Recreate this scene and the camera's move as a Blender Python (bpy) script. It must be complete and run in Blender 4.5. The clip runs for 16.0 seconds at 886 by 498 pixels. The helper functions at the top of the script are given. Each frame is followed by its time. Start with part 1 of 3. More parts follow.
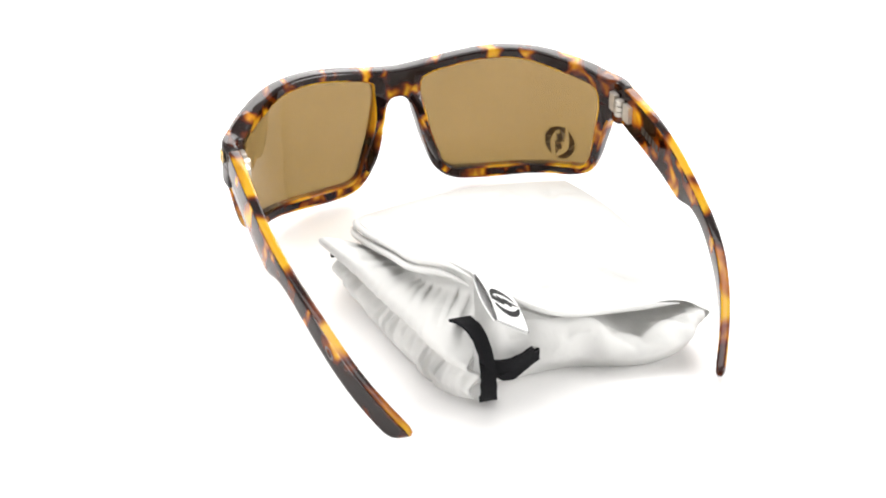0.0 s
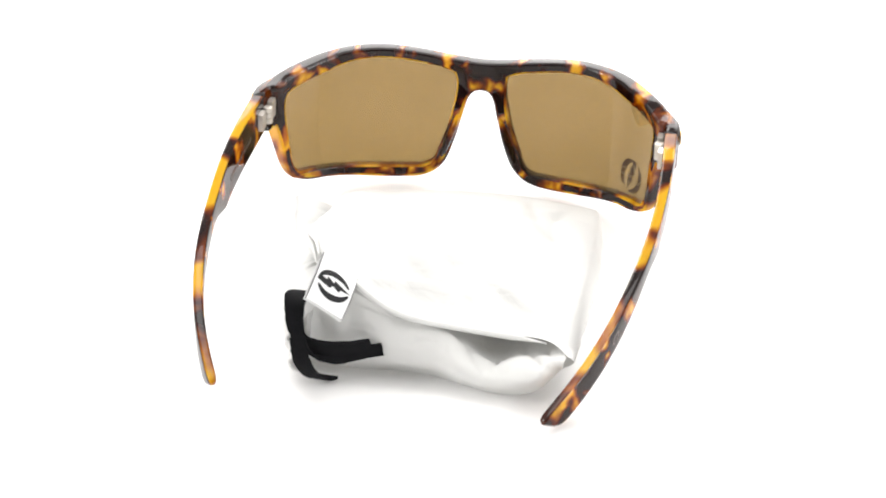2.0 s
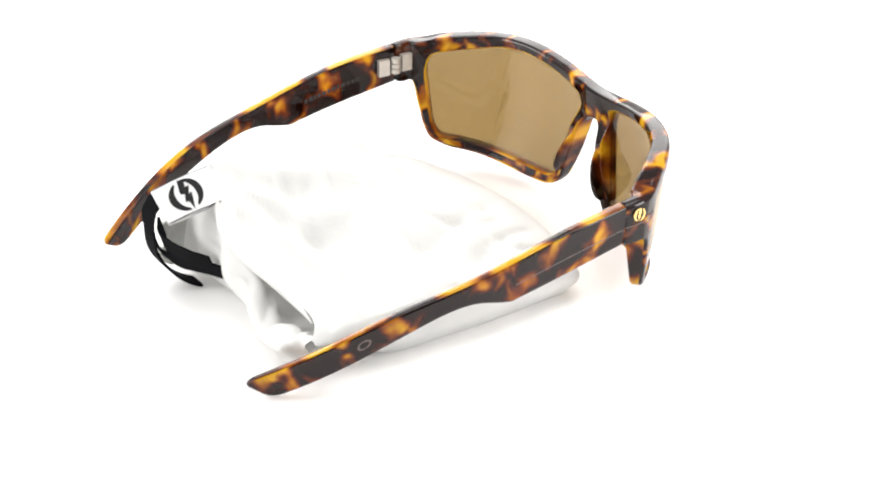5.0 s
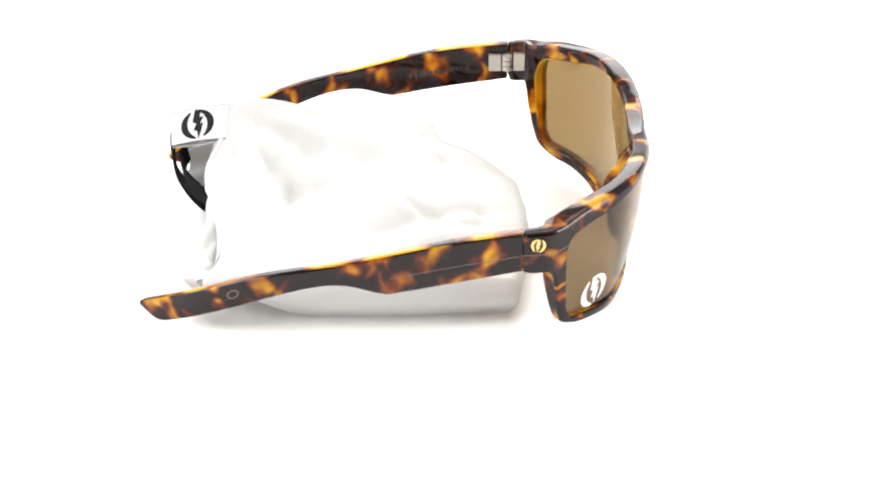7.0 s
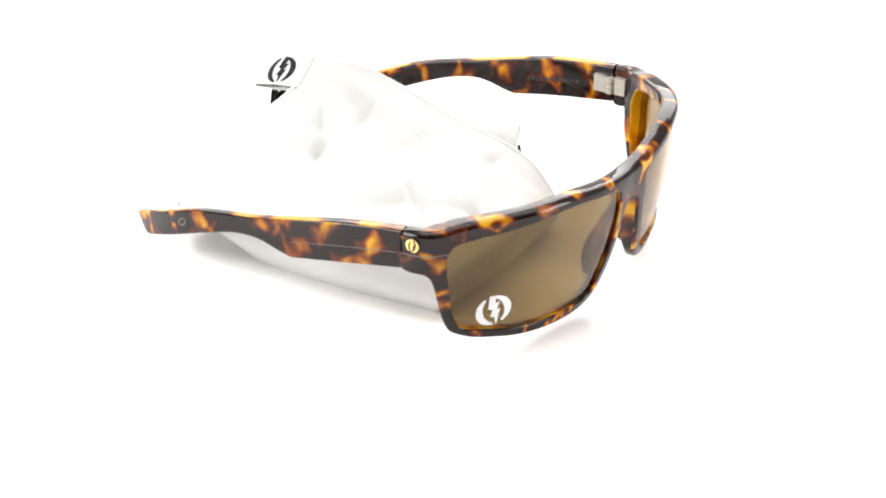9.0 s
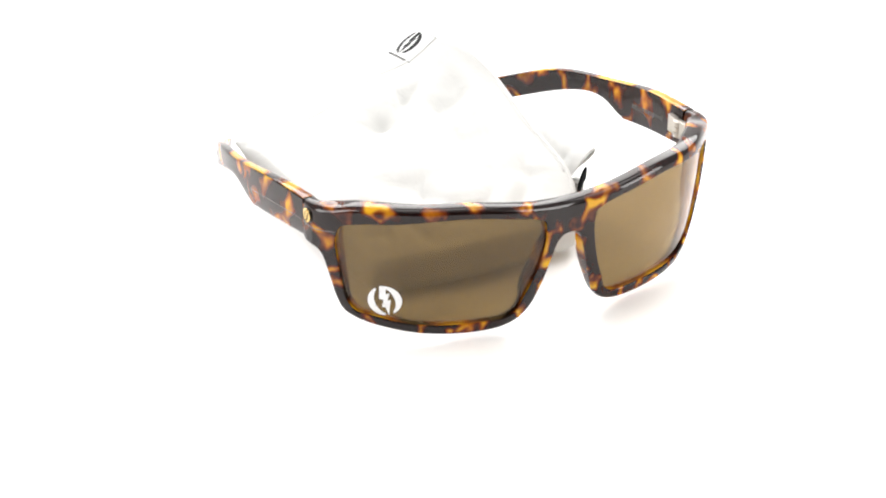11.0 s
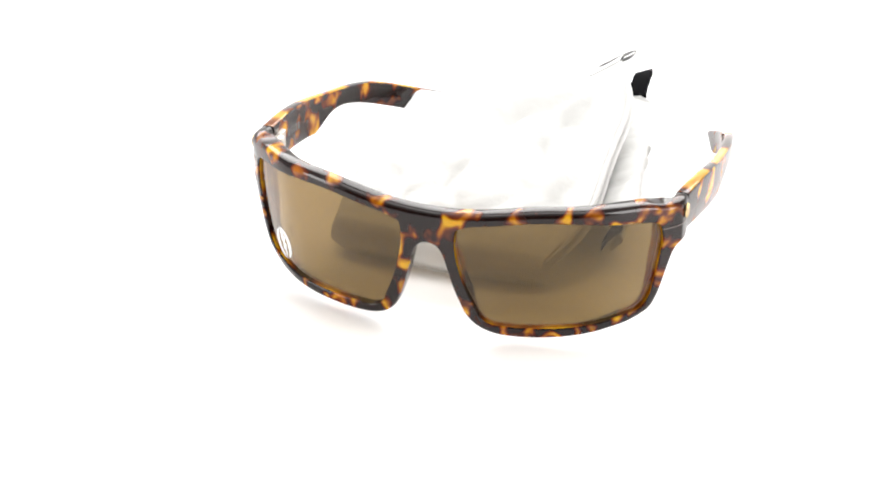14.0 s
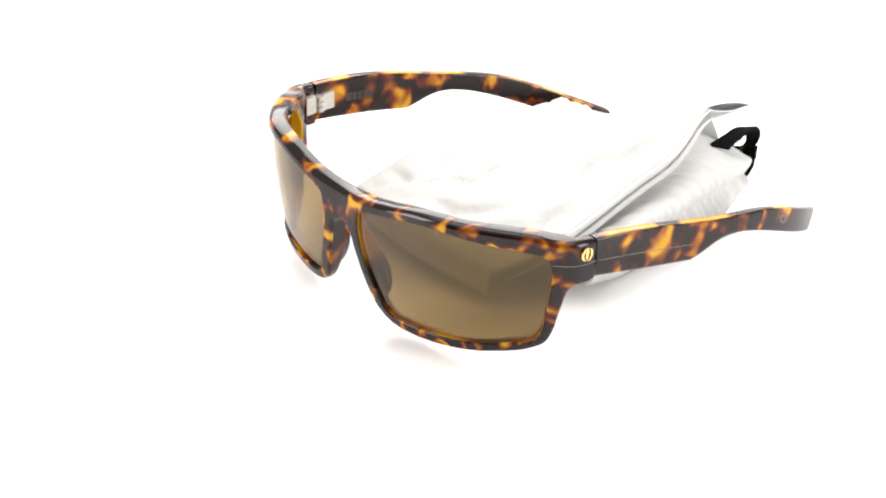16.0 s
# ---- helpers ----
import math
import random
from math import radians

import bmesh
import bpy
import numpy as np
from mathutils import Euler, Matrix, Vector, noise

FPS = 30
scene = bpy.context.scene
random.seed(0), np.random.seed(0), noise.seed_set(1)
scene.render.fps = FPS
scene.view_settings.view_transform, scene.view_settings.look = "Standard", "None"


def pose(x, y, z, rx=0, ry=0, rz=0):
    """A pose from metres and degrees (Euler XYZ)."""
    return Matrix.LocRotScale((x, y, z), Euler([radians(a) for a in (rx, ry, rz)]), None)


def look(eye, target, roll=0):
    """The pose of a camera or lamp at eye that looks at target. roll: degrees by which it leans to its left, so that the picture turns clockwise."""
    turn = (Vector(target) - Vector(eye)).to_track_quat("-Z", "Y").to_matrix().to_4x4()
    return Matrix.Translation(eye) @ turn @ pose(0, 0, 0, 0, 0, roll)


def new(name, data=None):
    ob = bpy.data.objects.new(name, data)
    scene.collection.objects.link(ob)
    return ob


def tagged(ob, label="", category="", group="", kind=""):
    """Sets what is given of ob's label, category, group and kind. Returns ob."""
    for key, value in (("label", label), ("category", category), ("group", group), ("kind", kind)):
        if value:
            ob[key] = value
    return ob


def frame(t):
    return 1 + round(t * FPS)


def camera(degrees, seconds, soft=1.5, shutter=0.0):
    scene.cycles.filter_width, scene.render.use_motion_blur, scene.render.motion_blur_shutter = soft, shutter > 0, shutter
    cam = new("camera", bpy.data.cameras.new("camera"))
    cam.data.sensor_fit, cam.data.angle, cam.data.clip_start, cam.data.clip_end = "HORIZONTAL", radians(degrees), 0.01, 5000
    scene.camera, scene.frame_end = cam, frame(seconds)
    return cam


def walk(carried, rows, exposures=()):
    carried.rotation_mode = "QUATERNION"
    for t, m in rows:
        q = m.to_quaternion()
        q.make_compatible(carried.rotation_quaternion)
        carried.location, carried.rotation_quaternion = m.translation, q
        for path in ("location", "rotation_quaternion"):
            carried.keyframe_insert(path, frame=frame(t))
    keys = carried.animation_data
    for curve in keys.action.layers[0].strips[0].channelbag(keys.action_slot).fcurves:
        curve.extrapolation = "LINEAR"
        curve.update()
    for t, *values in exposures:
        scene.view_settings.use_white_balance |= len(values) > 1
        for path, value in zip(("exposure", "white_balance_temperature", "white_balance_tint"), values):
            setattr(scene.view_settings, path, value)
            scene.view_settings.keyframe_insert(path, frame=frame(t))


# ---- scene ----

# ---- camera: fixed on its stand, looking down at a slowly turning white plate ----
EYE = Vector((0.0, -0.6732, 0.3758))
cam = camera(21.09, 16.0, soft=2.0)
YAW, DIP = radians(0.665), radians(29.08)
WAY = Vector((-math.sin(YAW) * math.cos(DIP), math.cos(YAW) * math.cos(DIP), -math.sin(DIP)))
SHOT = look(EYE, EYE + WAY, 0.618)
walk(cam, [(0.0, SHOT), (16.0, SHOT)])

# ---- world and lamps: white studio with softboxes ----
world = bpy.data.worlds.new("studio")
scene.world = world
world.use_nodes = True
world.node_tree.nodes["Background"].inputs["Color"].default_value = (1.0, 0.985, 0.97, 1)
world.node_tree.nodes["Background"].inputs["Strength"].default_value = 0.85


def softbox(name, eye, target, sx, sy, watts):
    data = bpy.data.lights.new(name, "AREA")
    data.shape, data.size, data.size_y, data.energy = "RECTANGLE", sx, sy, watts
    data.color = (1.0, 0.985, 0.97)
    ob = new(name, data)
    ob.matrix_world = look(eye, target)
    return ob


softbox("softbox_top", (0, 0.20, 1.15), (0, 0.10, 0), 1.0, 0.7, 7.5)
softbox("softbox_back", (0, 1.25, 0.72), (0, 0.1, 0.05), 2.0, 0.65, 27.5)
softbox("softbox_side", (-1.05, -0.35, 0.5), (0, 0.03, 0.02), 0.5, 0.7, 11.0)
softbox("softbox_side", (1.05, -0.35, 0.5), (0, 0.03, 0.02), 0.5, 0.7, 11.0)


# ---- materials ----
def material(name):
    m = bpy.data.materials.new(name)
    m.use_nodes = True
    nt = m.node_tree
    for n in list(nt.nodes):
        nt.nodes.remove(n)
    return m, nt


def node(nt, kind, **values):
    n = nt.nodes.new(kind)
    for k, v in values.items():
        n.inputs[k.replace("_", " ")].default_value = v
    return n


def ramp(nt, stops, source):
    r = nt.nodes.new("ShaderNodeValToRGB")
    els = r.color_ramp.elements
    while len(els) < len(stops):
        els.new(0.5)
    for e, (p, c) in zip(els, stops):
        e.position, e.color = p, (*c, 1)
    nt.links.new(source, r.inputs["Fac"])
    return r


def noise_node(nt, vec, scale, detail=2.0, rough=0.5, distort=0.0):
    n = node(nt, "ShaderNodeTexNoise", Scale=scale, Detail=detail, Roughness=rough, Distortion=distort)
    nt.links.new(vec, n.inputs["Vector"])
    return n


def output(nt, shader):
    o = nt.nodes.new("ShaderNodeOutputMaterial")
    nt.links.new(shader, o.inputs["Surface"])


def bumped(nt, height, strength, distance):
    b = node(nt, "ShaderNodeBump", Strength=strength, Distance=distance)
    nt.links.new(height, b.inputs["Height"])
    return b


def tortoise(name, stretch, seed, rims, tips=0.0):
    """Polished tortoiseshell acetate: dark brown clouds in a clear amber ground."""
    m, nt = material(name)
    tc = nt.nodes.new("ShaderNodeTexCoord")
    mp = node(nt, "ShaderNodeMapping", Location=seed, Scale=stretch)
    nt.links.new(tc.outputs["Object"], mp.inputs["Vector"])
    big = noise_node(nt, mp.outputs["Vector"], 128, 1.5, 0.45, 0.45)
    small = noise_node(nt, mp.outputs["Vector"], 400, 2.0, 0.5, 0.2)
    add = nt.nodes.new("ShaderNodeMath")
    add.operation = "MULTIPLY_ADD"
    nt.links.new(small.outputs["Fac"], add.inputs[0])
    add.inputs[1].default_value = 0.06
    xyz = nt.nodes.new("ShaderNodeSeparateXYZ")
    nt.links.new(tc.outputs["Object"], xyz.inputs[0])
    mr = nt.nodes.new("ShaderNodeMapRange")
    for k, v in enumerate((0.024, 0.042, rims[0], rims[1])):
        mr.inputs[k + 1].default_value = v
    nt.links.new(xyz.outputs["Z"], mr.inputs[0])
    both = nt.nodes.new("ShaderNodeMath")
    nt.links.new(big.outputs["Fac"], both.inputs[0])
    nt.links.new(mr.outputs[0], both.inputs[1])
    far = nt.nodes.new("ShaderNodeMapRange")
    for k, v in enumerate((0.088, 0.108, 0.0, tips)):
        far.inputs[k + 1].default_value = v
    nt.links.new(xyz.outputs["Y"], far.inputs[0])
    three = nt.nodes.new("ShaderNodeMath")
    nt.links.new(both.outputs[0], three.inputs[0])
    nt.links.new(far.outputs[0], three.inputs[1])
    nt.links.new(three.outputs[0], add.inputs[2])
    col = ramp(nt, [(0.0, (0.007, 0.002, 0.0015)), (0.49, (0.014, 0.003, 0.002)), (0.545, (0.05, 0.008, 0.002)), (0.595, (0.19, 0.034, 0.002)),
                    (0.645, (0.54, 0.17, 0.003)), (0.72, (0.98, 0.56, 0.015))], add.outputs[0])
    df = node(nt, "ShaderNodeBsdfDiffuse")
    nt.links.new(col.outputs["Color"], df.inputs["Color"])
    tr = nt.nodes.new("ShaderNodeBsdfTranslucent")
    nt.links.new(col.outputs["Color"], tr.inputs["Color"])
    mix = node(nt, "ShaderNodeMixShader", Fac=0.52)
    nt.links.new(df.outputs[0], mix.inputs[1])
    nt.links.new(tr.outputs[0], mix.inputs[2])
    # polished skin
    wear = noise_node(nt, tc.outputs["Object"], 700, 2.0)
    bump = bumped(nt, wear.outputs["Fac"], 0.03, 0.0001)
    gl = node(nt, "ShaderNodeBsdfGlossy", Roughness=0.04)
    nt.links.new(bump.outputs[0], gl.inputs["Normal"])
    lw = node(nt, "ShaderNodeLayerWeight", Blend=0.5)
    pw = nt.nodes.new("ShaderNodeMath")
    pw.operation = "POWER"
    nt.links.new(lw.outputs["Facing"], pw.inputs[0])
    pw.inputs[1].default_value = 5.0
    fr = nt.nodes.new("ShaderNodeMath")
    fr.operation = "MULTIPLY_ADD"
    nt.links.new(pw.outputs[0], fr.inputs[0])
    fr.inputs[1].default_value, fr.inputs[2].default_value = 0.80, 0.042
    skin = nt.nodes.new("ShaderNodeMixShader")
    nt.links.new(fr.outputs[0], skin.inputs["Fac"])
    nt.links.new(mix.outputs[0], skin.inputs[1])
    nt.links.new(gl.outputs[0], skin.inputs[2])
    output(nt, skin.outputs[0])
    return m


def lens_glass():
    """Brown tinted polycarbonate with a thin gloss."""
    m, nt = material("brown_lens")
    tc = nt.nodes.new("ShaderNodeTexCoord")
    n = noise_node(nt, tc.outputs["Object"], 25, 2.0)
    col = ramp(nt, [(0.3, (0.418, 0.338, 0.207)), (0.7, (0.434, 0.352, 0.217))], n.outputs["Fac"])
    tr = nt.nodes.new("ShaderNodeBsdfTransparent")
    nt.links.new(col.outputs["Color"], tr.inputs["Color"])
    gl = node(nt, "ShaderNodeBsdfGlossy", Color=(1.0, 0.93, 0.86, 1), Roughness=0.02)
    lw = node(nt, "ShaderNodeLayerWeight", Blend=0.5)
    pw = nt.nodes.new("ShaderNodeMath")
    pw.operation = "POWER"
    nt.links.new(lw.outputs["Facing"], pw.inputs[0])
    pw.inputs[1].default_value = 4.0
    fr = nt.nodes.new("ShaderNodeMath")
    fr.operation = "MULTIPLY_ADD"
    nt.links.new(pw.outputs[0], fr.inputs[0])
    fr.inputs[1].default_value, fr.inputs[2].default_value = 0.6, 0.035
    mix = nt.nodes.new("ShaderNodeMixShader")
    nt.links.new(fr.outputs[0], mix.inputs["Fac"])
    nt.links.new(tr.outputs[0], mix.inputs[1])
    nt.links.new(gl.outputs[0], mix.inputs[2])
    output(nt, mix.outputs[0])
    return m


def plain(name, color, rough, metal=0.0, grain=0.06, scale=600, bump=0.1, deep=0.0002):
    m, nt = material(name)
    tc = nt.nodes.new("ShaderNodeTexCoord")
    n = noise_node(nt, tc.outputs["Object"], scale, 3.0)
    lo = tuple(max(0, c * (1 - grain)) for c in color)
    hi = tuple(min(1, c * (1 + grain)) for c in color)
    col = ramp(nt, [(0.3, lo), (0.7, hi)], n.outputs["Fac"])
    bs = node(nt, "ShaderNodeBsdfPrincipled", Roughness=rough, Metallic=metal)
    bs.inputs["Specular IOR Level"].default_value = 0.5 if rough < 0.6 else 0.15
    nt.links.new(col.outputs["Color"], bs.inputs["Base Color"])
    nt.links.new(bumped(nt, n.outputs["Fac"], bump, deep).outputs[0], bs.inputs["Normal"])
    output(nt, bs.outputs[0])
    return m


def cloth(name, color):
    """Soft white microfibre: fine weave, shallow creases, a little light through it."""
    m, nt = material(name)
    tc = nt.nodes.new("ShaderNodeTexCoord")
    weave = noise_node(nt, tc.outputs["Object"], 2500, 2.0, 0.6)
    crease = noise_node(nt, tc.outputs["Object"], 75, 3.0, 0.5, 0.5)
    tone = noise_node(nt, tc.outputs["Object"], 30, 3.0)
    col = ramp(nt, [(0.3, tuple(c * 0.97 for c in color)), (0.7, color)], tone.outputs["Fac"])
    bs = node(nt, "ShaderNodeBsdfPrincipled", Roughness=0.8)
    bs.inputs["Sheen Weight"].default_value = 0.1
    nt.links.new(col.outputs["Color"], bs.inputs["Base Color"])
    b1 = bumped(nt, crease.outputs["Fac"], 0.35, 0.003)
    b2 = bumped(nt, weave.outputs["Fac"], 0.15, 0.0002)
    nt.links.new(b1.outputs[0], b2.inputs["Normal"])
    nt.links.new(b2.outputs[0], bs.inputs["Normal"])
    tr = nt.nodes.new("ShaderNodeBsdfTranslucent")
    nt.links.new(col.outputs["Color"], tr.inputs["Color"])
    mix = node(nt, "ShaderNodeMixShader", Fac=0.2)
    nt.links.new(bs.outputs[0], mix.inputs[1])
    nt.links.new(tr.outputs[0], mix.inputs[2])
    output(nt, mix.outputs[0])
    return m


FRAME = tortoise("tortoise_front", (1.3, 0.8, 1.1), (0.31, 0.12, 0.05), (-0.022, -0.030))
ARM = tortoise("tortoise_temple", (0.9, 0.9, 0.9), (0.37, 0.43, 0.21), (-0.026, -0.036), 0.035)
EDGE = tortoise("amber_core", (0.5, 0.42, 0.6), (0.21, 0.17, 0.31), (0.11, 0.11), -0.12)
LENS = lens_glass()
GOLD = plain("gold_metal", (0.83, 0.58, 0.22), 0.22, 1.0)
SILVER = plain("hinge_metal", (0.62, 0.58, 0.52), 0.3, 0.6)
DARK = plain("dark_inlay", (0.02, 0.016, 0.012), 0.35)
PAINT = plain("white_print", (0.74, 0.74, 0.75), 0.5)
SEAM = plain("parting_line", (0.16, 0.13, 0.12), 0.4)
GREY = plain("grey_print", (0.11, 0.08, 0.07), 0.4)
CLOTH = cloth("white_microfibre", (0.725, 0.725, 0.71))
TAGCLOTH = plain("tag_ribbon", (0.68, 0.68, 0.68), 0.7, 0.0, 0.04, 1500, 0.3)
INK = plain("black_print", (0.012, 0.012, 0.013), 0.6)
CORD = plain("black_ribbon", (0.004, 0.004, 0.005), 0.95, 0.0, 0.3, 2500, 0.6)
THREAD = plain("dark_thread", (0.10, 0.10, 0.10), 0.9, 0.0, 0.9, 3000, 0.3)
# dark tone for the added, unseen wall, so front faces reflect less white
UNSEEN_WALL = plain("unseen_wall_grey", (0.09, 0.09, 0.09), 0.8, 0.0, 0.1, 8, 0.1)
WHITE = plain("white_acrylic", (0.91, 0.905, 0.90), 0.45, 0.0, 0.01, 40, 0.0)


# ---- small helpers ----
def mesh_part(name, verts, faces, mat, parent=None, label="", smooth=True, recalc=True, sharp=None, second=None, cut=()):
    me = bpy.data.meshes.new(name)
    me.from_pydata([tuple(v) for v in verts], [], [tuple(f) for f in faces])
    cut = set(cut)
    for p in me.polygons:
        p.material_index = 1 if p.index in cut else 0
    bm = bmesh.new()
    bm.from_mesh(me)
    bmesh.ops.remove_doubles(bm, verts=bm.verts, dist=1e-6)
    if recalc:
        bmesh.ops.recalc_face_normals(bm, faces=bm.faces)
    for f in bm.faces:
        f.smooth = smooth
    if sharp:
        for e in bm.edges:
            if len(e.link_faces) == 2 and e.calc_face_angle(0) > radians(sharp):
                e.smooth = False
    bm.to_mesh(me)
    bm.free()
    me.materials.append(mat)
    if second:
        me.materials.append(second)
    ob = new(name, me)
    ob.parent = parent
    if label:
        tagged(ob, label)
    return ob


def crisp(ob):
    """Keeps flat faces flat beside their small rounded edges."""
    ob.modifiers.new("even", "WEIGHTED_NORMAL").keep_sharp = True
    return ob


def thing(name, label, category, group=""):
    return tagged(new(name), label, category, group)


def curve(points, n=200):
    """Natural cubic through the points, evenly along its chords."""
    p = np.array(points, float)
    t = np.r_[0, np.cumsum(np.linalg.norm(np.diff(p, axis=0), axis=1))]
    m, h = len(t), np.diff(t)
    a, b = np.eye(m), np.zeros(p.shape)
    for i in range(1, m - 1):
        a[i, i - 1], a[i, i], a[i, i + 1] = h[i - 1], 2 * (h[i - 1] + h[i]), h[i]
        b[i] = 6 * ((p[i + 1] - p[i]) / h[i] - (p[i] - p[i - 1]) / h[i - 1])
    k2 = np.linalg.solve(a, b)
    s = np.linspace(0, t[-1], n)
    k = np.clip(np.searchsorted(t, s) - 1, 0, m - 2)
    u, v, w = (t[k + 1] - s)[:, None], (s - t[k])[:, None], h[k][:, None]
    return (k2[k] * u ** 3 + k2[k + 1] * v ** 3) / (6 * w) + (p[k] / w - k2[k] * w / 6) * u + (p[k + 1] / w - k2[k + 1] * w / 6) * v


def rounded(points, step, closed=True):
    """Centripetal spline through 2D points, resampled at even steps."""
    p = [Vector(q) for q in points]
    n = len(p)
    out = []
    for i in range(n if closed else n - 1):
        p0, p1, p2, p3 = (p[(i + j - 1) % n] if closed else p[min(max(i + j - 1, 0), n - 1)] for j in range(4))
        d1 = max((p2 - p1).length, 1e-6)
        d0, d2 = max((p1 - p0).length, 1e-6), max((p3 - p2).length, 1e-6)
        m1 = ((p1 - p0) / d0 * d1 + (p2 - p1) / d1 * d0) / (d0 + d1) * d1 if d0 > 1e-5 else (p2 - p1)
        m2 = ((p2 - p1) / d1 * d2 + (p3 - p2) / d2 * d1) / (d1 + d2) * d1 if d2 > 1e-5 else (p2 - p1)
        for j in range(max(2, int(d1 / step))):
            t = j / max(2, int(d1 / step))
            out.append((2 * t ** 3 - 3 * t ** 2 + 1) * p1 + (t ** 3 - 2 * t ** 2 + t) * m1
                       + (3 * t ** 2 - 2 * t ** 3) * p2 + (t ** 3 - t ** 2) * m2)
    return [(q.x, q.y) for q in out]


def inset(loop, r, reach=None):
    """Shift a closed loop to its left by r, times its own reach at each point."""
    n, out = len(loop), []
    for i in range(n):
        a, b = Vector(loop[i - 1]), Vector(loop[(i + 1) % n])
        d = (b - a).normalized()
        k = r * (reach[i] if reach else 1)
        out.append((loop[i][0] - d.y * k, loop[i][1] + d.x * k))
    return out


def smooth01(a, b, x):
    """Soft step from 0 at a to 1 at b."""
    t = min(max((x - a) / (b - a), 0), 1)
    return t * t * (3 - 2 * t)


# ---- sunglasses, in millimetres: x across, y from the lenses to the temple tips, z up ----
MM = 0.001
PLAN = curve([(0, -37.4), (18, -37.3), (33, -34.5), (47, -28.7), (55, -22), (61, -15.4), (66.7, -8.6), (69.3, -4.4), (69.9, 0.2), (69.6, 4)], 300)
ARC = np.r_[0, np.cumsum(np.linalg.norm(np.diff(PLAN, axis=0), axis=1))]
ARC_END = ARC[-1]
TANGENT = np.gradient(PLAN, ARC, axis=0)


def along(x):
    """Way along the plan curve to the half-width x."""
    return float(np.interp(abs(x), PLAN[:, 0], ARC)) * (1 if x >= 0 else -1)


def wrap(u, z, depth):
    """A point of the wrapped front, depth behind its face, in metres."""
    s, a = (1 if u >= 0 else -1), abs(u)
    x, y = np.interp(a, ARC, PLAN[:, 0]), np.interp(a, ARC, PLAN[:, 1])
    tx, ty = np.interp(a, ARC, TANGENT[:, 0]), np.interp(a, ARC, TANGENT[:, 1])
    k = math.hypot(tx, ty)
    fade = 1 - smooth01(ARC_END - 14, ARC_END, a)
    y += (5.6 * (max(44.0 - z, 0.0) / 39) ** 2) * fade
    return Vector((s * (x - ty / k * depth), y + tx / k * depth, z)) * MM


OUTER = [(0, 44.3), (10, 45.0), (20, 46.4), (33, 48.1), (47, 48.0), (58, 46.6), (63, 45.4), (66.5, 43.9)]
LOWER = [(68.7, 28.3), (68.0, 26.6), (67.1, 23.0), (66.0, 18.5), (64.4, 12.4), (62.5, 8.2), (59.3, 5.9), (51.4, 4.0), (43, 2.8), (34.4, 2.0), (26, 1.8),
         (19, 2.5), (15.3, 4.0), (12.4, 6.6), (8.6, 15.2), (5.4, 26.6), (4.1, 30.8), (2.3, 32.9), (0, 33.4)]
HOLE = [(64.9, 37.6), (59.8, 40.7), (54.3, 42.1), (45, 44.1), (37, 44.7), (30, 44.3), (21.4, 42.9), (10.8, 40.4), (9.0, 39.4), (8.6, 37.5), (9.9, 24.4),
        (14.1, 12.3), (15.9, 8.0), (18.4, 6.3), (24.2, 5.8), (35.1, 5.9), (48, 6.9), (56.5, 8.3), (60.4, 9.2), (62.1, 12.2), (63.5, 18), (64.8, 26), (65.5, 34.5)]


def outline():
    right = [(along(x), z) for x, z in OUTER] + [(ARC_END - 1.6, 42.7), (ARC_END - 0.4, 42.45), (ARC_END, 41.8), (ARC_END, 36), (ARC_END, 30.0), (ARC_END - 0.4, 29.35), (ARC_END - 1.6, 29.1)] + [(along(x), z) for x, z in LOWER]
    left = [(-u, z) for u, z in reversed(right[1:-1])]
    return rounded(right + left, 1.1)


def hole(side):
    loop = rounded([(along(x), z) for x, z in HOLE], 1.0)
    return loop if side > 0 else [(-u, z) for u, z in loop]


def area(loop):
    return sum(a[0] * b[1] - b[0] * a[1] for a, b in zip(loop, loop[1:] + loop[:1])) / 2


def rim_depth(u, z):
    nose = (1 - smooth01(9, 17, abs(u))) * smooth01(3, 20, z) * (1 - smooth01(27, 36, z))
    deep = 3.6 + 2.2 * smooth01(34, 44, z) + 0.6 * smooth01(50, 62, abs(u)) + 3.2 * nose + 2.6 * smooth01(ARC_END - 26, ARC_END - 12, abs(u)) * smooth01(4, 24, z) * (1 - 0.7 * smooth01(33, 40, z))
    end = smooth01(ARC_END - 12, ARC_END - 3, abs(u)) * smooth01(28, 31, z)
    return deep + (4.3 - deep) * end


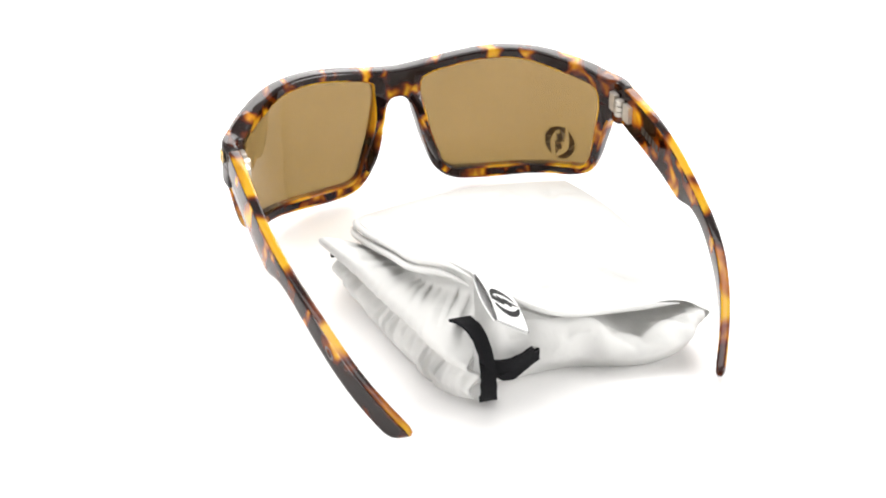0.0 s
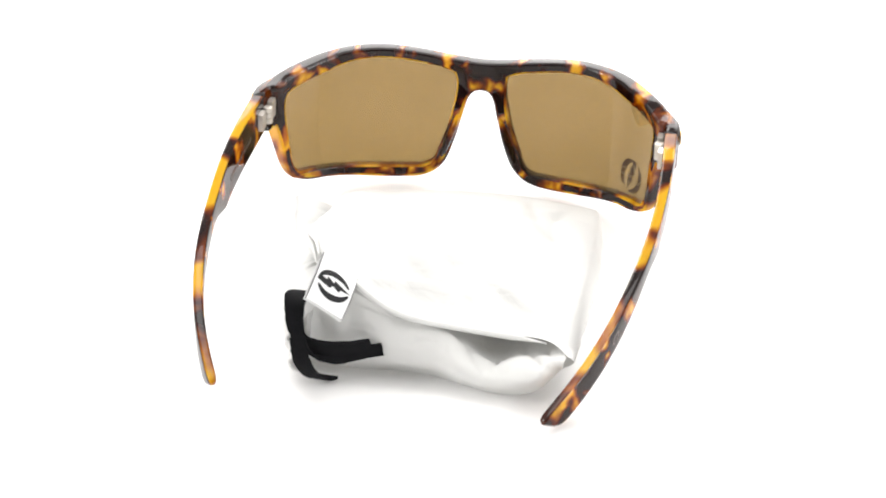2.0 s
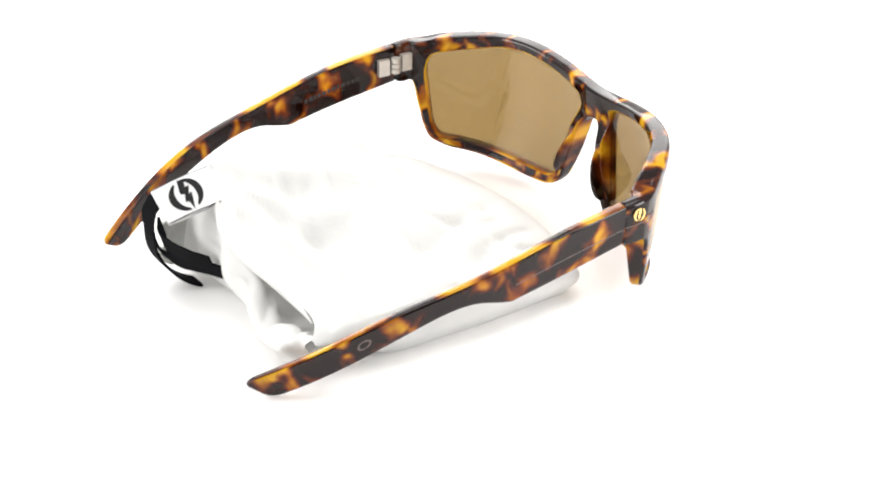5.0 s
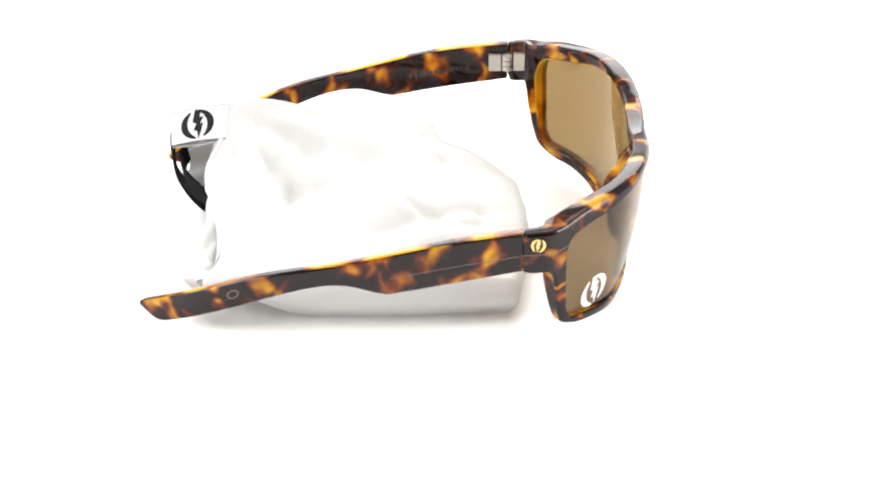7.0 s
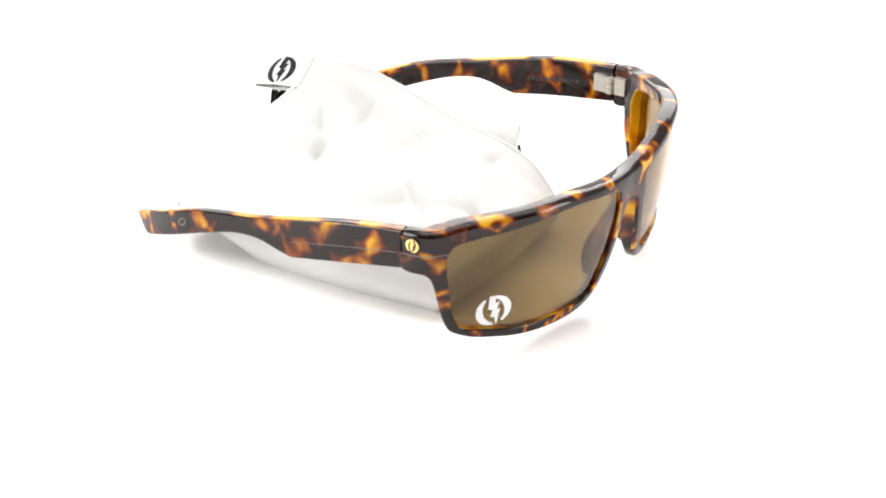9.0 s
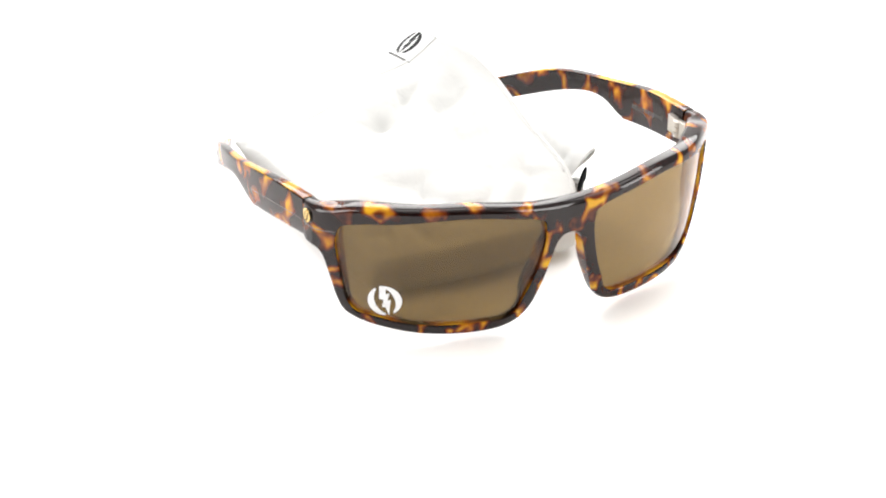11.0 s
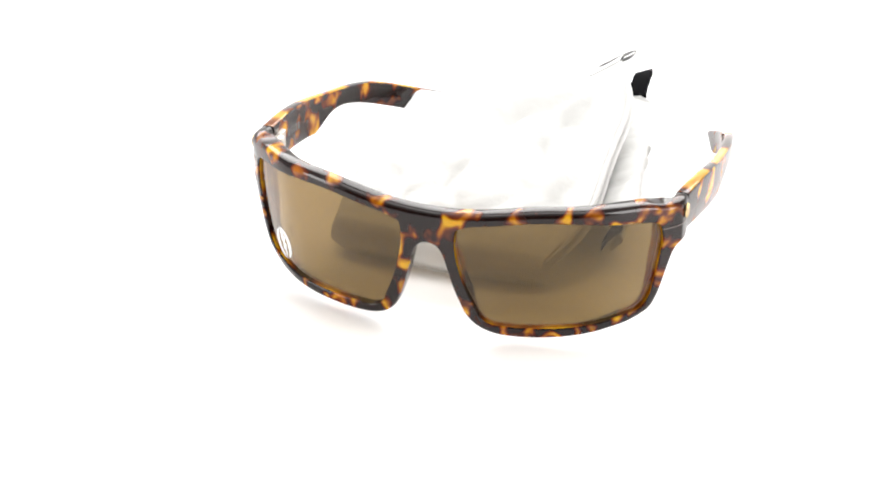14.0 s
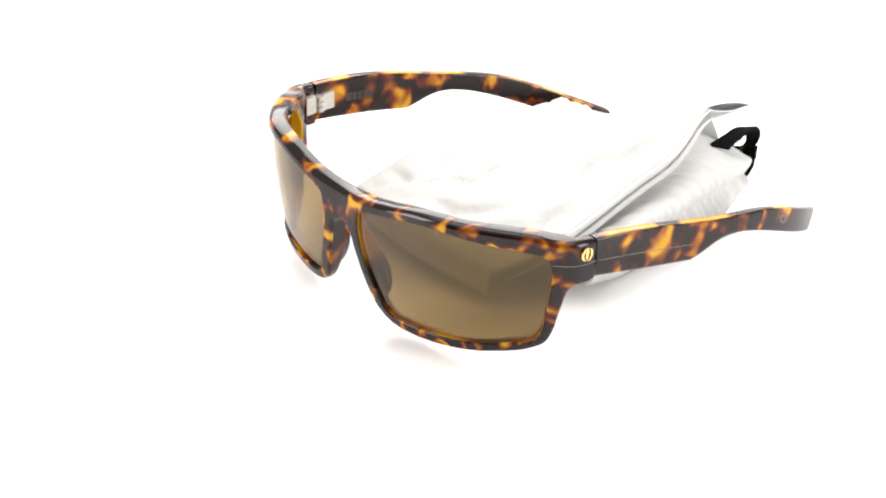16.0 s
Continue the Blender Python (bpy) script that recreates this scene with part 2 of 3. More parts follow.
def front_frame(parent):
    loops = [outline(), hole(1), hole(-1)]
    if area(loops[0]) < 0:
        loops[0].reverse()
    for k in (1, 2):
        if area(loops[k]) > 0:
            loops[k].reverse()
    # rounded section; the top bar has a broad chamfer that faces up and forward
    steps = [(1.0, 0.0), (0.55, 0.12), (0.16, 0.5), (0.0, 1.1)]
    verts, faces, rings, cut = [], [], [], []
    for loop in loops:
        outer = loop is loops[0]
        reach = [(1 + 0.9 * smooth01(41, 43.5, z)) if outer else 0.55 for u, z in loop]
        even = [1.0 if outer else 0.55] * len(loop)
        layers, flat = [], []
        for back in (0, 1):
            here = even if back else reach
            for q, d in (steps if not back else steps[::-1]):
                base = len(verts)
                ring = inset(loop, q, here)
                for (u, z), (u0, z0), w in zip(ring, loop, here):
                    t = rim_depth(u0, z0)
                    drop = 0.2 * back * smooth01(40.5, 43, z0) * (1 - smooth01(ARC_END - 30, ARC_END - 12, abs(u0))) if outer else 0
                    verts.append(wrap(u, z - drop, t - d * w if back else d * w))
                layers.append((base, len(loop)))
                if q == 1.0:
                    flat.append(ring)
        for k, ((a, n), (b, _)) in enumerate(zip(layers, layers[1:])):
            for i in range(n):
                if (k >= 3 and loop is not loops[0]) or (k >= 3 and loop[i][1] < 33 and abs(loop[i][0]) < ARC_END - 9):
                    cut.append(len(faces))
                faces.append((a + i, a + (i + 1) % n, b + (i + 1) % n, b + i))
        rings.append((layers[0][0], layers[-1][0], flat[0]))
    bm = bmesh.new()
    ids, edges = {}, []
    for f0, b0, pts in rings:
        vs = [bm.verts.new((u, z, 0)) for u, z in pts]
        for i, v in enumerate(vs):
            ids[v] = (f0 + i, b0 + i)
        edges += [bm.edges.new((vs[i - 1], vs[i])) for i in range(len(vs))]
    bmesh.ops.triangle_fill(bm, use_beauty=True, use_dissolve=False, edges=edges)
    for f in bm.faces:
        faces.append([ids[v][0] for v in f.verts])
        faces.append([ids[v][1] for v in reversed(f.verts)])
    bm.free()
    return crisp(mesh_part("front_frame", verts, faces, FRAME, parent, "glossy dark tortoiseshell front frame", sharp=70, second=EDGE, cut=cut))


def lens(parent, side):
    loop = inset(hole(side), 0)
    cx, cz = sum(p[0] for p in loop) / len(loop), sum(p[1] for p in loop) / len(loop)
    verts, faces, n, rings = [], [], len(loop), 9
    for depth in (1.1, 2.9):
        base = len(verts)
        verts.append(wrap(cx, cz, depth))
        for k in range(1, rings + 1):
            f = k / rings * 1.012
            verts += [wrap(cx + (u - cx) * f, cz + (z - cz) * f, depth) for u, z in loop]
        for i in range(n):
            faces.append((base, base + 1 + i, base + 1 + (i + 1) % n))
            for k in range(rings - 1):
                a, b = base + 1 + k * n, base + 1 + (k + 1) * n
                faces.append((a + i, b + i, b + (i + 1) % n, a + (i + 1) % n))
    a, b = 1 + (rings - 1) * n, len(verts) // 2 + 1 + (rings - 1) * n
    for i in range(n):
        faces.append((a + i, a + (i + 1) % n, b + (i + 1) % n, b + i))
    return mesh_part("lens", verts, faces, LENS, parent, "brown tinted sunglass lens", sharp=60)


def mark_shapes(r):
    """A plain emblem of radius r: two thick arcs with a zigzag between them, as 2D quads."""
    quads = []
    for a0, a1 in ((116, 266), (-64, 86)):
        n = 16
        for i in range(n):
            p = []
            for j in (i, i + 1):
                a = radians(a0 + (a1 - a0) * j / n)
                inner = 1 - 0.40 * math.sin(math.pi * (0.07 + 0.86 * j / n)) ** 0.8
                p.append(((math.cos(a) * r, math.sin(a) * r), (math.cos(a) * inner * r, math.sin(a) * inner * r)))
            quads.append((p[0][0], p[1][0], p[1][1], p[0][1]))
    for q in (((-0.20, 1.02), (0.26, 0.98), (0.14, 0.46), (-0.36, 0.16)), ((-0.36, 0.16), (0.14, 0.46), (0.44, 0.50), (-0.06, 0.06)),
              ((-0.06, 0.06), (0.44, 0.50), (0.20, 0.00), (0.02, -0.02)), ((-0.06, 0.06), (0.20, 0.00), (0.44, 0.04), (-0.26, -0.40)),
              ((-0.26, -0.40), (0.44, 0.04), (0.14, -1.04), (0.00, -0.46))):
        quads.append(tuple((x * r * 0.82, y * r) for x, y in q))
    return quads


def emblem(name, quads, place, thick, mat, parent, label=""):
    """Plates from 2D quads, laid on a surface by place(x, y, lift)."""
    verts, faces = [], []
    for q in quads:
        b = len(verts)
        verts += [place(x, y, thick) for x, y in q] + [place(x, y, 0) for x, y in q]
        faces += [(b, b + 1, b + 2, b + 3), (b + 7, b + 6, b + 5, b + 4)]
        faces += [(b + i, b + (i + 1) % 4, b + 4 + (i + 1) % 4, b + 4 + i) for i in range(4)]
    return mesh_part(name, verts, faces, mat, parent, label, smooth=False, recalc=True)


def disc_quads(r, n=20, rx=1.0):
    out = []
    for i in range(n // 2):
        a, b = [math.pi * (j / (n // 2)) for j in (i, i + 1)]
        out.append(((math.cos(a) * r * rx, math.sin(a) * r), (math.cos(b) * r * rx, math.sin(b) * r),
                    (math.cos(b) * r * rx, -math.sin(b) * r), (math.cos(a) * r * rx, -math.sin(a) * r)))
    return out


def ring_quads(r, inner, n=28, rx=1.0):
    out = []
    for i in range(n):
        a, b = [2 * math.pi * j / n for j in (i, i + 1)]
        out.append(((math.cos(a) * r * rx, math.sin(a) * r), (math.cos(b) * r * rx, math.sin(b) * r),
                    (math.cos(b) * inner * rx, math.sin(b) * inner), (math.cos(a) * inner * rx, math.sin(a) * inner)))
    return out


TOP_EDGE = curve([(3.95, 42.4), (25, 39.4), (58, 31.0), (83, 24.2), (103, 15.0), (114, 9.4), (122.3, 5.0)], 121)
LOW_EDGE = np.vstack([curve([(3.95, 29.2), (25, 25.2), (43.5, 21.2)], 41)[:-1],
                      curve([(43.5, 21.2), (48, 22.0), (54, 23.5), (62, 23.3), (72, 20.4), (92, 11.4), (106, 4.4), (114.8, 0.25)], 81)])
ARMS = {-1: curve([(69.6, 3.9), (70.3, 30), (68.3, 60), (63.5, 85), (55.5, 105), (45, 123)], 200),
        1: curve([(69.6, 3.9), (71, 30), (70, 60), (66.6, 85), (61.2, 103.5), (52.3, 121.6)], 200)}


def arm_point(side, y, z, depth):
    """A point of a temple's outer face, depth inside it, in metres."""
    c = ARMS[side]
    z += max(side, 0) * 1.0 * smooth01(20, 120, y)
    x = np.interp(y, c[:, 1], c[:, 0])
    d = (np.interp(y + 1, c[:, 1], c[:, 0]) - np.interp(y - 1, c[:, 1], c[:, 0])) / 2
    k = math.hypot(d, 1)
    return Vector((side * (x - depth / k), y + depth * d / k, z)) * MM


def temple(parent, side):
    verts, faces, rows = [], [], []
    n = len(TOP_EDGE)
    for i in range(n):
        (yt, zt), (yb, zb) = TOP_EDGE[i], LOW_EDGE[i]
        v = i / (n - 1)
        th = 4.2 - 0.9 * smooth01(0.0, 0.35, v) - 0.3 * smooth01(0.6, 1, v)
        height = math.hypot(yt - yb, zt - zb)
        rc = min(0.9, height * 0.2)
        tip = math.sqrt(max(0, 1 - (max(0, v - 0.965) / 0.035) ** 2))
        end = 0.4 + 0.6 * tip
        f = rc / height
        low = 0.7 * (1 - smooth01(0.3, 0.45, v))
        prof = [(low + 0.05, f), (low * 0.5, 0.22), (0, 0.44), (0, 0.6), (0, 1 - f), (0.3 * rc, 1 - 0.3 * f), (rc, 1), (th - rc, 1), (th - 0.3 * rc, 1 - 0.3 * f),
                (th, 1 - f), (th, f), (th - 0.3 * rc, 0.3 * f), (th - rc, 0), (rc + low, 0), (0.3 * rc + low, 0.3 * f)]
        row = []
        for d, h in prof:
            h2, d2 = 0.5 + (h - 0.5) * (0.55 + 0.45 * tip), th / 2 + (d - th / 2) * end
            row.append(len(verts))
            verts.append(arm_point(side, yb + (yt - yb) * h2, zb + (zt - zb) * h2, d2))
        rows.append(row)
    m = len(rows[0])
    cut = []
    for a, b in zip(rows, rows[1:]):
        cut += [len(faces) + k for k in (5, 6, 7, 12)]
        faces += [(a[i], a[(i + 1) % m], b[(i + 1) % m], b[i]) for i in range(m)]
    faces += [rows[0][::-1], rows[-1]]
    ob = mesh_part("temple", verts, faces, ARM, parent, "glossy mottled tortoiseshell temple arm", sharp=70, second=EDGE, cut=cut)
    crisp(ob)
    # thin parting groove along the outer face
    groove = []
    ys = np.linspace(5, 43, 24)
    top, low = lambda y: np.interp(y, TOP_EDGE[:, 0], TOP_EDGE[:, 1]), lambda y: np.interp(y, LOW_EDGE[:, 0], LOW_EDGE[:, 1])
    for a, b in zip(ys, ys[1:]):
        za, zb = (low(q) + (top(q) - low(q)) * 0.44 for q in (a, b))
        groove.append(((a, za - 0.10), (b, zb - 0.10), (b, zb + 0.10), (a, za + 0.10)))
    emblem("groove", groove, lambda y, z, lift: arm_point(side, y, z, -lift + 0.05), 0.08, SEAM, ob, "fine parting line")
    # faint print bars on the inner face
    bars, y = [], 17.0
    widths, tall = ((2.3, 1.7, 1.8, 1.7, 1.9), 2.7) if side < 0 else ((1.5, 1.0, 1.3, 1.6, 0.9, 1.4, 1.1, 1.5, 1.2, 0.8, 1.4, 1.2), 1.5)
    for w in widths:
        z0 = low(y) + (top(y) - low(y)) * 0.40
        bars.append(((y, z0), (y + w, z0 - 0.16 * w), (y + w, z0 - 0.16 * w + tall), (y, z0 + tall)))
        y += w + 0.55
    thick = lambda y: 4.2 - 0.9 * smooth01(0.0, 0.35, (y - 4.4) / 116)
    emblem("print", bars, lambda y, z, lift: arm_point(side, y, z, thick(y) + lift), 0.05, DARK, ob, "dark stamped print")
    # grey oval printed near the tip
    emblem("tip_mark", ring_quads(1.5, 1.0, 24, 1.35), lambda x, z, lift: arm_point(side, 90 + x, 17.2 - 0.45 * x + z, -lift), 0.05, GREY, ob, "small grey printed oval")
    return ob


def box_quads(x0, x1, z0, z1):
    return [((x0, z0), (x1, z0), (x1, z1), (x0, z1))]


def hinge(parent, side, arm):
    """Metal hinge: a leaf on the frame, a leaf on the temple and the knuckles between them."""
    at = lambda y, z, d: Vector((side * (65.2 - d), y, z)) * MM
    leaf = emblem("hinge_leaf", box_quads(6.4, 10.6, 32.8, 38.6), lambda y, z, lift: at(y, z, lift - 0.6), 1.6, SILVER, arm, "bright metal hinge leaf")
    emblem("hinge_leaf", box_quads(-1.6, 2.2, 33.6, 39.6), lambda y, z, lift: at(y, z, lift + 0.4), 1.8, SILVER, parent, "bright metal hinge leaf")
    for k in range(3):
        z0 = 33.4 + k * 1.9
        verts, faces, n = [], [], 12
        for z in (z0, z0 + 1.6):
            verts += [at(4.3 + 1.7 * math.cos(2 * math.pi * i / n), z, 1.2 + 1.5 * math.sin(2 * math.pi * i / n)) for i in range(n)]
        faces = [(i, (i + 1) % n, n + (i + 1) % n, n + i) for i in range(n)] + [tuple(range(n))[::-1], tuple(range(n, 2 * n))]
        mesh_part("knuckle", verts, faces, SILVER, parent, sharp=40)
    return leaf


def badge(parent, side):
    """Small gold badge on the end piece."""
    u0 = ARC_END - 4.6
    put = lambda x, z, lift: wrap(side * (u0 + x), 39.0 + z, -lift)
    ob = emblem("badge", disc_quads(2.3, 24, 0.95), put, 0.35, DARK, parent, "small badge with a gold mark")
    emblem("badge_emblem", mark_shapes(2.15), lambda x, z, lift: put(-x * side, z, lift + 0.35), 0.3, GOLD, ob, "raised gold mark")
    return ob


def nose_pad(parent, side):
    """Smooth amber pad swelling backwards from the inner rim beside the nose."""
    verts, faces, nu, nv = [], [], 18, 10
    for j in range(nv + 1):
        b = math.pi * (j / nv - 0.5)
        for i in range(nu):
            a = 2 * math.pi * i / nu
            z = 18.5 + 8.6 * math.sin(b)
            lean = 0.36 * (26.6 - z)
            verts.append(wrap(side * (6.6 + lean + 1.7 * math.cos(a) * math.cos(b)), z, 4.6 + 4.8 * math.sin(a) * math.cos(b)))
    for j in range(nv):
        faces += [(j * nu + i, j * nu + (i + 1) % nu, (j + 1) * nu + (i + 1) % nu, (j + 1) * nu + i) for i in range(nu)]
    return mesh_part("nose_pad", verts, faces, EDGE, parent, "clear amber moulded nose pad")


def ledge(parent, side):
    """Fine step line round the end piece, carrying on the temple's parting line."""
    us = np.linspace(ARC_END - 15.5, ARC_END - 0.3, 12)
    quads = [((a, 36.4 - 0.08 * (a - us[0]) - 0.12), (b, 36.4 - 0.08 * (b - us[0]) - 0.12), (b, 36.4 - 0.08 * (b - us[0]) + 0.12), (a, 36.4 - 0.08 * (a - us[0]) + 0.12)) for a, b in zip(us, us[1:])]
    return emblem("ledge", quads, lambda u, z, lift: wrap(side * u, z, 0.05 - lift), 0.10, SEAM, parent, "fine step line of the end piece")


glasses = thing("sunglasses", "open tortoiseshell sunglasses with brown lenses and gold badges", "sunglasses")
front = front_frame(glasses)
arms = {}
for side in (-1, 1):
    pane = lens(glasses, side)
    arms[side] = temple(glasses, side)
    hinge(front, side, arms[side])
    badge(front, side)
    ledge(front, side)
    nose_pad(front, side)
    if side < 0:
        uc = along(-54.2)
        ca, sa = math.cos(radians(14)), math.sin(radians(14))
        emblem("lens_sticker", mark_shapes(5.5), lambda x, z, lift: wrap(uc + x * ca - z * sa, 14.4 + x * sa + z * ca, 1.1 - lift), 0.12, PAINT, pane, "white emblem sticker on the lens")


# ---- pouch, in millimetres from its own base ----
BASE = Vector((-5, 52, 0))


def local(p):
    return (Vector(p) - BASE) * MM


def wave(p, size, amount):
    return noise.noise(Vector(p) / size) * amount


FOLD_B = curve([(25, 3, 11.5), (32.5, 20.5, 19.0), (32.5, 43, 25.0), (32.3, 60, 30.2), (31.6, 75, 34.8), (28.4, 84.4, 38.4), (24, 97, 39.5)], 61)
EDGE_A = curve([(-45, 5, 13), (-48, 30, 16), (-49, 60, 17), (-49, 85, 16), (-49, 100, 15.4)], 61)
EDGE_F = curve([(26, 3, 11), (0, 1, 13), (-25, 2, 13.5), (-45, 5, 13)], 61)
LIP = curve([(24, 97, 39.5), (13, 98, 31.5), (5, 101, 27.5), (-15, 98, 21), (-36, 95.3, 17.8), (-45, 97, 17), (-49, 100, 15.4)], 61)


def top_point(i, j):
    """Coons patch between the four edges; i from the fold to the far side, j from the front to the mouth."""
    u, v = i / 60, j / 60
    p = (1 - u) * FOLD_B[j] + u * EDGE_A[j] + (1 - v) * EDGE_F[i] + v * LIP[i]
    p = p - ((1 - u) * (1 - v) * EDGE_F[0] + u * (1 - v) * EDGE_F[60] + (1 - u) * v * LIP[0] + u * v * LIP[60])
    rim = min(u, 1 - u, v, 1 - v)
    soft = smooth01(0, 0.16, rim)
    p[2] += 5.0 * math.sin(math.pi * u) * math.sin(math.pi * v)
    # folds that run out from the tag
    dx, dy = p[0] - 24, p[1] - 97
    ang, dist = math.atan2(dy, dx), math.hypot(dx, dy)
    p[2] += soft * 2.2 * math.sin(ang * 11 + wave(p, 30, 2.5)) * smooth01(6, 22, dist) * (1 - smooth01(45, 80, dist))
    for size, turn, amount in ((34, 0.5, 2.7), (22, -0.7, 2.0), (15, 1.3, 1.2)):
        q = (p[0] * math.cos(turn) + p[1] * math.sin(turn), (p[1] * math.cos(turn) - p[0] * math.sin(turn)) * 0.5, size)
        p[2] -= soft * amount * (1 - min(1, abs(wave(q, size, 2.6)))) ** 3
    p[2] -= 0.9 * math.exp(-(((1 - v) * 95 - 5.5) / 1.5) ** 2) * smooth01(0.05, 0.2, u)
    p[2] += soft * (wave((p[0], p[1], 3), 26, 1.6) + wave((p[0], p[1] * 1.4, 9), 9, 0.5))
    return p


def pouch_body(parent):
    verts, faces = [], []
    n = 61
    for j in range(n):
        for i in range(n):
            verts.append(local(top_point(i, j)))
    for j in range(n - 1):
        for i in range(n - 1):
            faces.append((j * n + i, j * n + i + 1, (j + 1) * n + i + 1, (j + 1) * n + i))
    # skirt round the front and the far side, down to the plate
    rim = [(i, 0) for i in range(n)] + [(n - 1, j) for j in range(1, n)]
    last = [j * n + i for i, j in rim]
    for k in range(1, 9):
        f = k / 8
        row = []
        for q, (i, j) in enumerate(rim):
            p = top_point(i, j)
            t = smooth01(n - 12, n + 12, q)
            out = Vector((-t, -(1 - t), 0)).normalized()
            bulge = 2.6 * math.sin(math.pi * min(1, f * 1.05)) - 3.0 * f * f
            bulge += wave((p[0] * 0.6, p[1] * 0.6, f * 25), 7, 0.9) * math.sin(math.pi * f)
            row.append(len(verts))
            verts.append(local((p[0] + out.x * bulge, p[1] + out.y * bulge, p[2] * (1 - f) + (0.25 + (10.2 * smooth01(n + 38, 2 * n - 2, q))) * f)))
        faces += [(last[a], last[a + 1], row[a + 1], row[a]) for a in range(len(rim) - 1)]
        last = row
    return mesh_part("body", verts, faces, CLOTH, parent, "soft white microfibre body with creases")


FLOOR_LIP = curve([(27, 104, 8), (16, 97, 2.5), (2, 91, 0.6), (-14, 93, 0.4), (-28, 97.5, 0.6), (-40, 99.5, 4.0), (-47.5, 100, 10.5)], 61)


def pouch_mouth(parent):
    """The open end: a hollow behind the turned lip and the lower layer that bulges out below it."""
    verts, faces, rows = [], [], 24
    for r in range(rows):
        f = r / (rows - 1)
        for i in range(61):
            a, b = LIP[i], FLOOR_LIP[i]
            x = a[0] + (b[0] - a[0]) * f
            end = 1 - smooth01(-43, -49, a[0])
            deep = smooth01(-8, -28, a[0]) * end
            slit = 0.3 * smooth01(22, 8, a[0]) * end
            sag = smooth01(22, -2, a[0]) * end
            crest = 0.12 + 0.38 * deep
            y = a[1] + (b[1] - a[1]) * f
            z = a[2] + (b[2] - a[2]) * f
            if f < crest:
                h = math.sin(math.pi * f / crest)
                y -= max(32 * deep, 20 * slit) * h
                z -= (0.8 + 3 * deep) * h * smooth01(22, 8, x)
            else:
                g = (f - crest) / (1 - crest)
                y += (9.0 * smooth01(0, 0.72, g) - 5.5 * smooth01(0.72, 1, g)) * sag + 2.5 * math.sin(math.pi * g) * (1 - sag)
                z += (5.5 * math.sin(math.pi * min(1, g * 1.05)) ** 0.8) * sag if g < 0.95 else 0
            fold = math.sin(math.pi * f)
            y += fold * (wave((x, 4, f * 10), 9, 2.4) + 0.9 * deep * math.sin(x * 0.38 + f * 2))
            z += fold * (wave((x, 30, f * 14), 9, 1.6) + 0.5 * deep * math.sin(x * 0.3) - 1.9 * end * (1 - min(1, abs(wave((x * 0.6, f * 26, 5), 7, 2.6)))) ** 3)
            verts.append(local((x, y, max(z, 0.3))))
    for r in range(rows - 1):
        for i in range(60):
            faces.append((r * 61 + i, r * 61 + i + 1, (r + 1) * 61 + i + 1, (r + 1) * 61 + i))
    return mesh_part("mouth", verts, faces, CLOTH, parent, "sagging open mouth with shaded lining")


def tube(points, radius, n=8, flat=1.0):
    p = curve(points, max(12, len(points) * 10))
    verts, faces = [], []
    for i, q in enumerate(p):
        d = Vector(p[min(i + 1, len(p) - 1)] - p[max(i - 1, 0)]).normalized()
        side = d.cross(Vector((0, 0, 1)))
        side = side.normalized() if side.length > 1e-3 else Vector((1, 0, 0))
        up = side.cross(d)
        thin = min(1, 0.15 + 6 * min(i, len(p) - 1 - i) / len(p))
        for k in range(n):
            a = 2 * math.pi * k / n
            verts.append(local(Vector(q) + side * math.cos(a) * radius * thin + up * math.sin(a) * radius * flat * thin))
    for i in range(len(p) - 1):
        faces += [(i * n + k, i * n + (k + 1) % n, (i + 1) * n + (k + 1) % n, (i + 1) * n + k) for k in range(n)]
    faces += [tuple(range(n))[::-1], tuple(range(len(verts) - n, len(verts)))]
    return verts, faces


def pouch_seams(parent):
    """The turned hem of the lip and of the fold, as soft beads with a stitched line behind."""
    lip = LIP[:56:6] + np.array([0, 0.6, -0.6])
    mesh_part("lip_hem", *tube(lip, 1.0), CLOTH, parent, "turned hem of the mouth")
    mesh_part("fold_hem", *tube(FOLD_B[::6] + np.array([0.7, 0, -0.7]), 1.0), CLOTH, parent, "folded edge of the upper layer")
    mesh_part("fold_hem", *tube(FOLD_B[::6] + np.array([1.5, 0.2, -3.3]), 1.1), CLOTH, parent, "lower bead of the folded edge")


HEM_TOP = curve([(48, 29.5, 21.5), (43.5, 48, 21.8), (40.5, 62, 21.5), (38, 76, 22), (35.8, 92, 22.3), (33.5, 104.5, 20.8), (29.8, 111, 19.5)], 61)
HEM_LOW = curve([(41, 27, 5), (38.5, 43, 1.2), (37, 60, 0.6), (35, 78, 0.6), (32.5, 96, 1.5), (28.5, 110.5, 6.5)], 61)


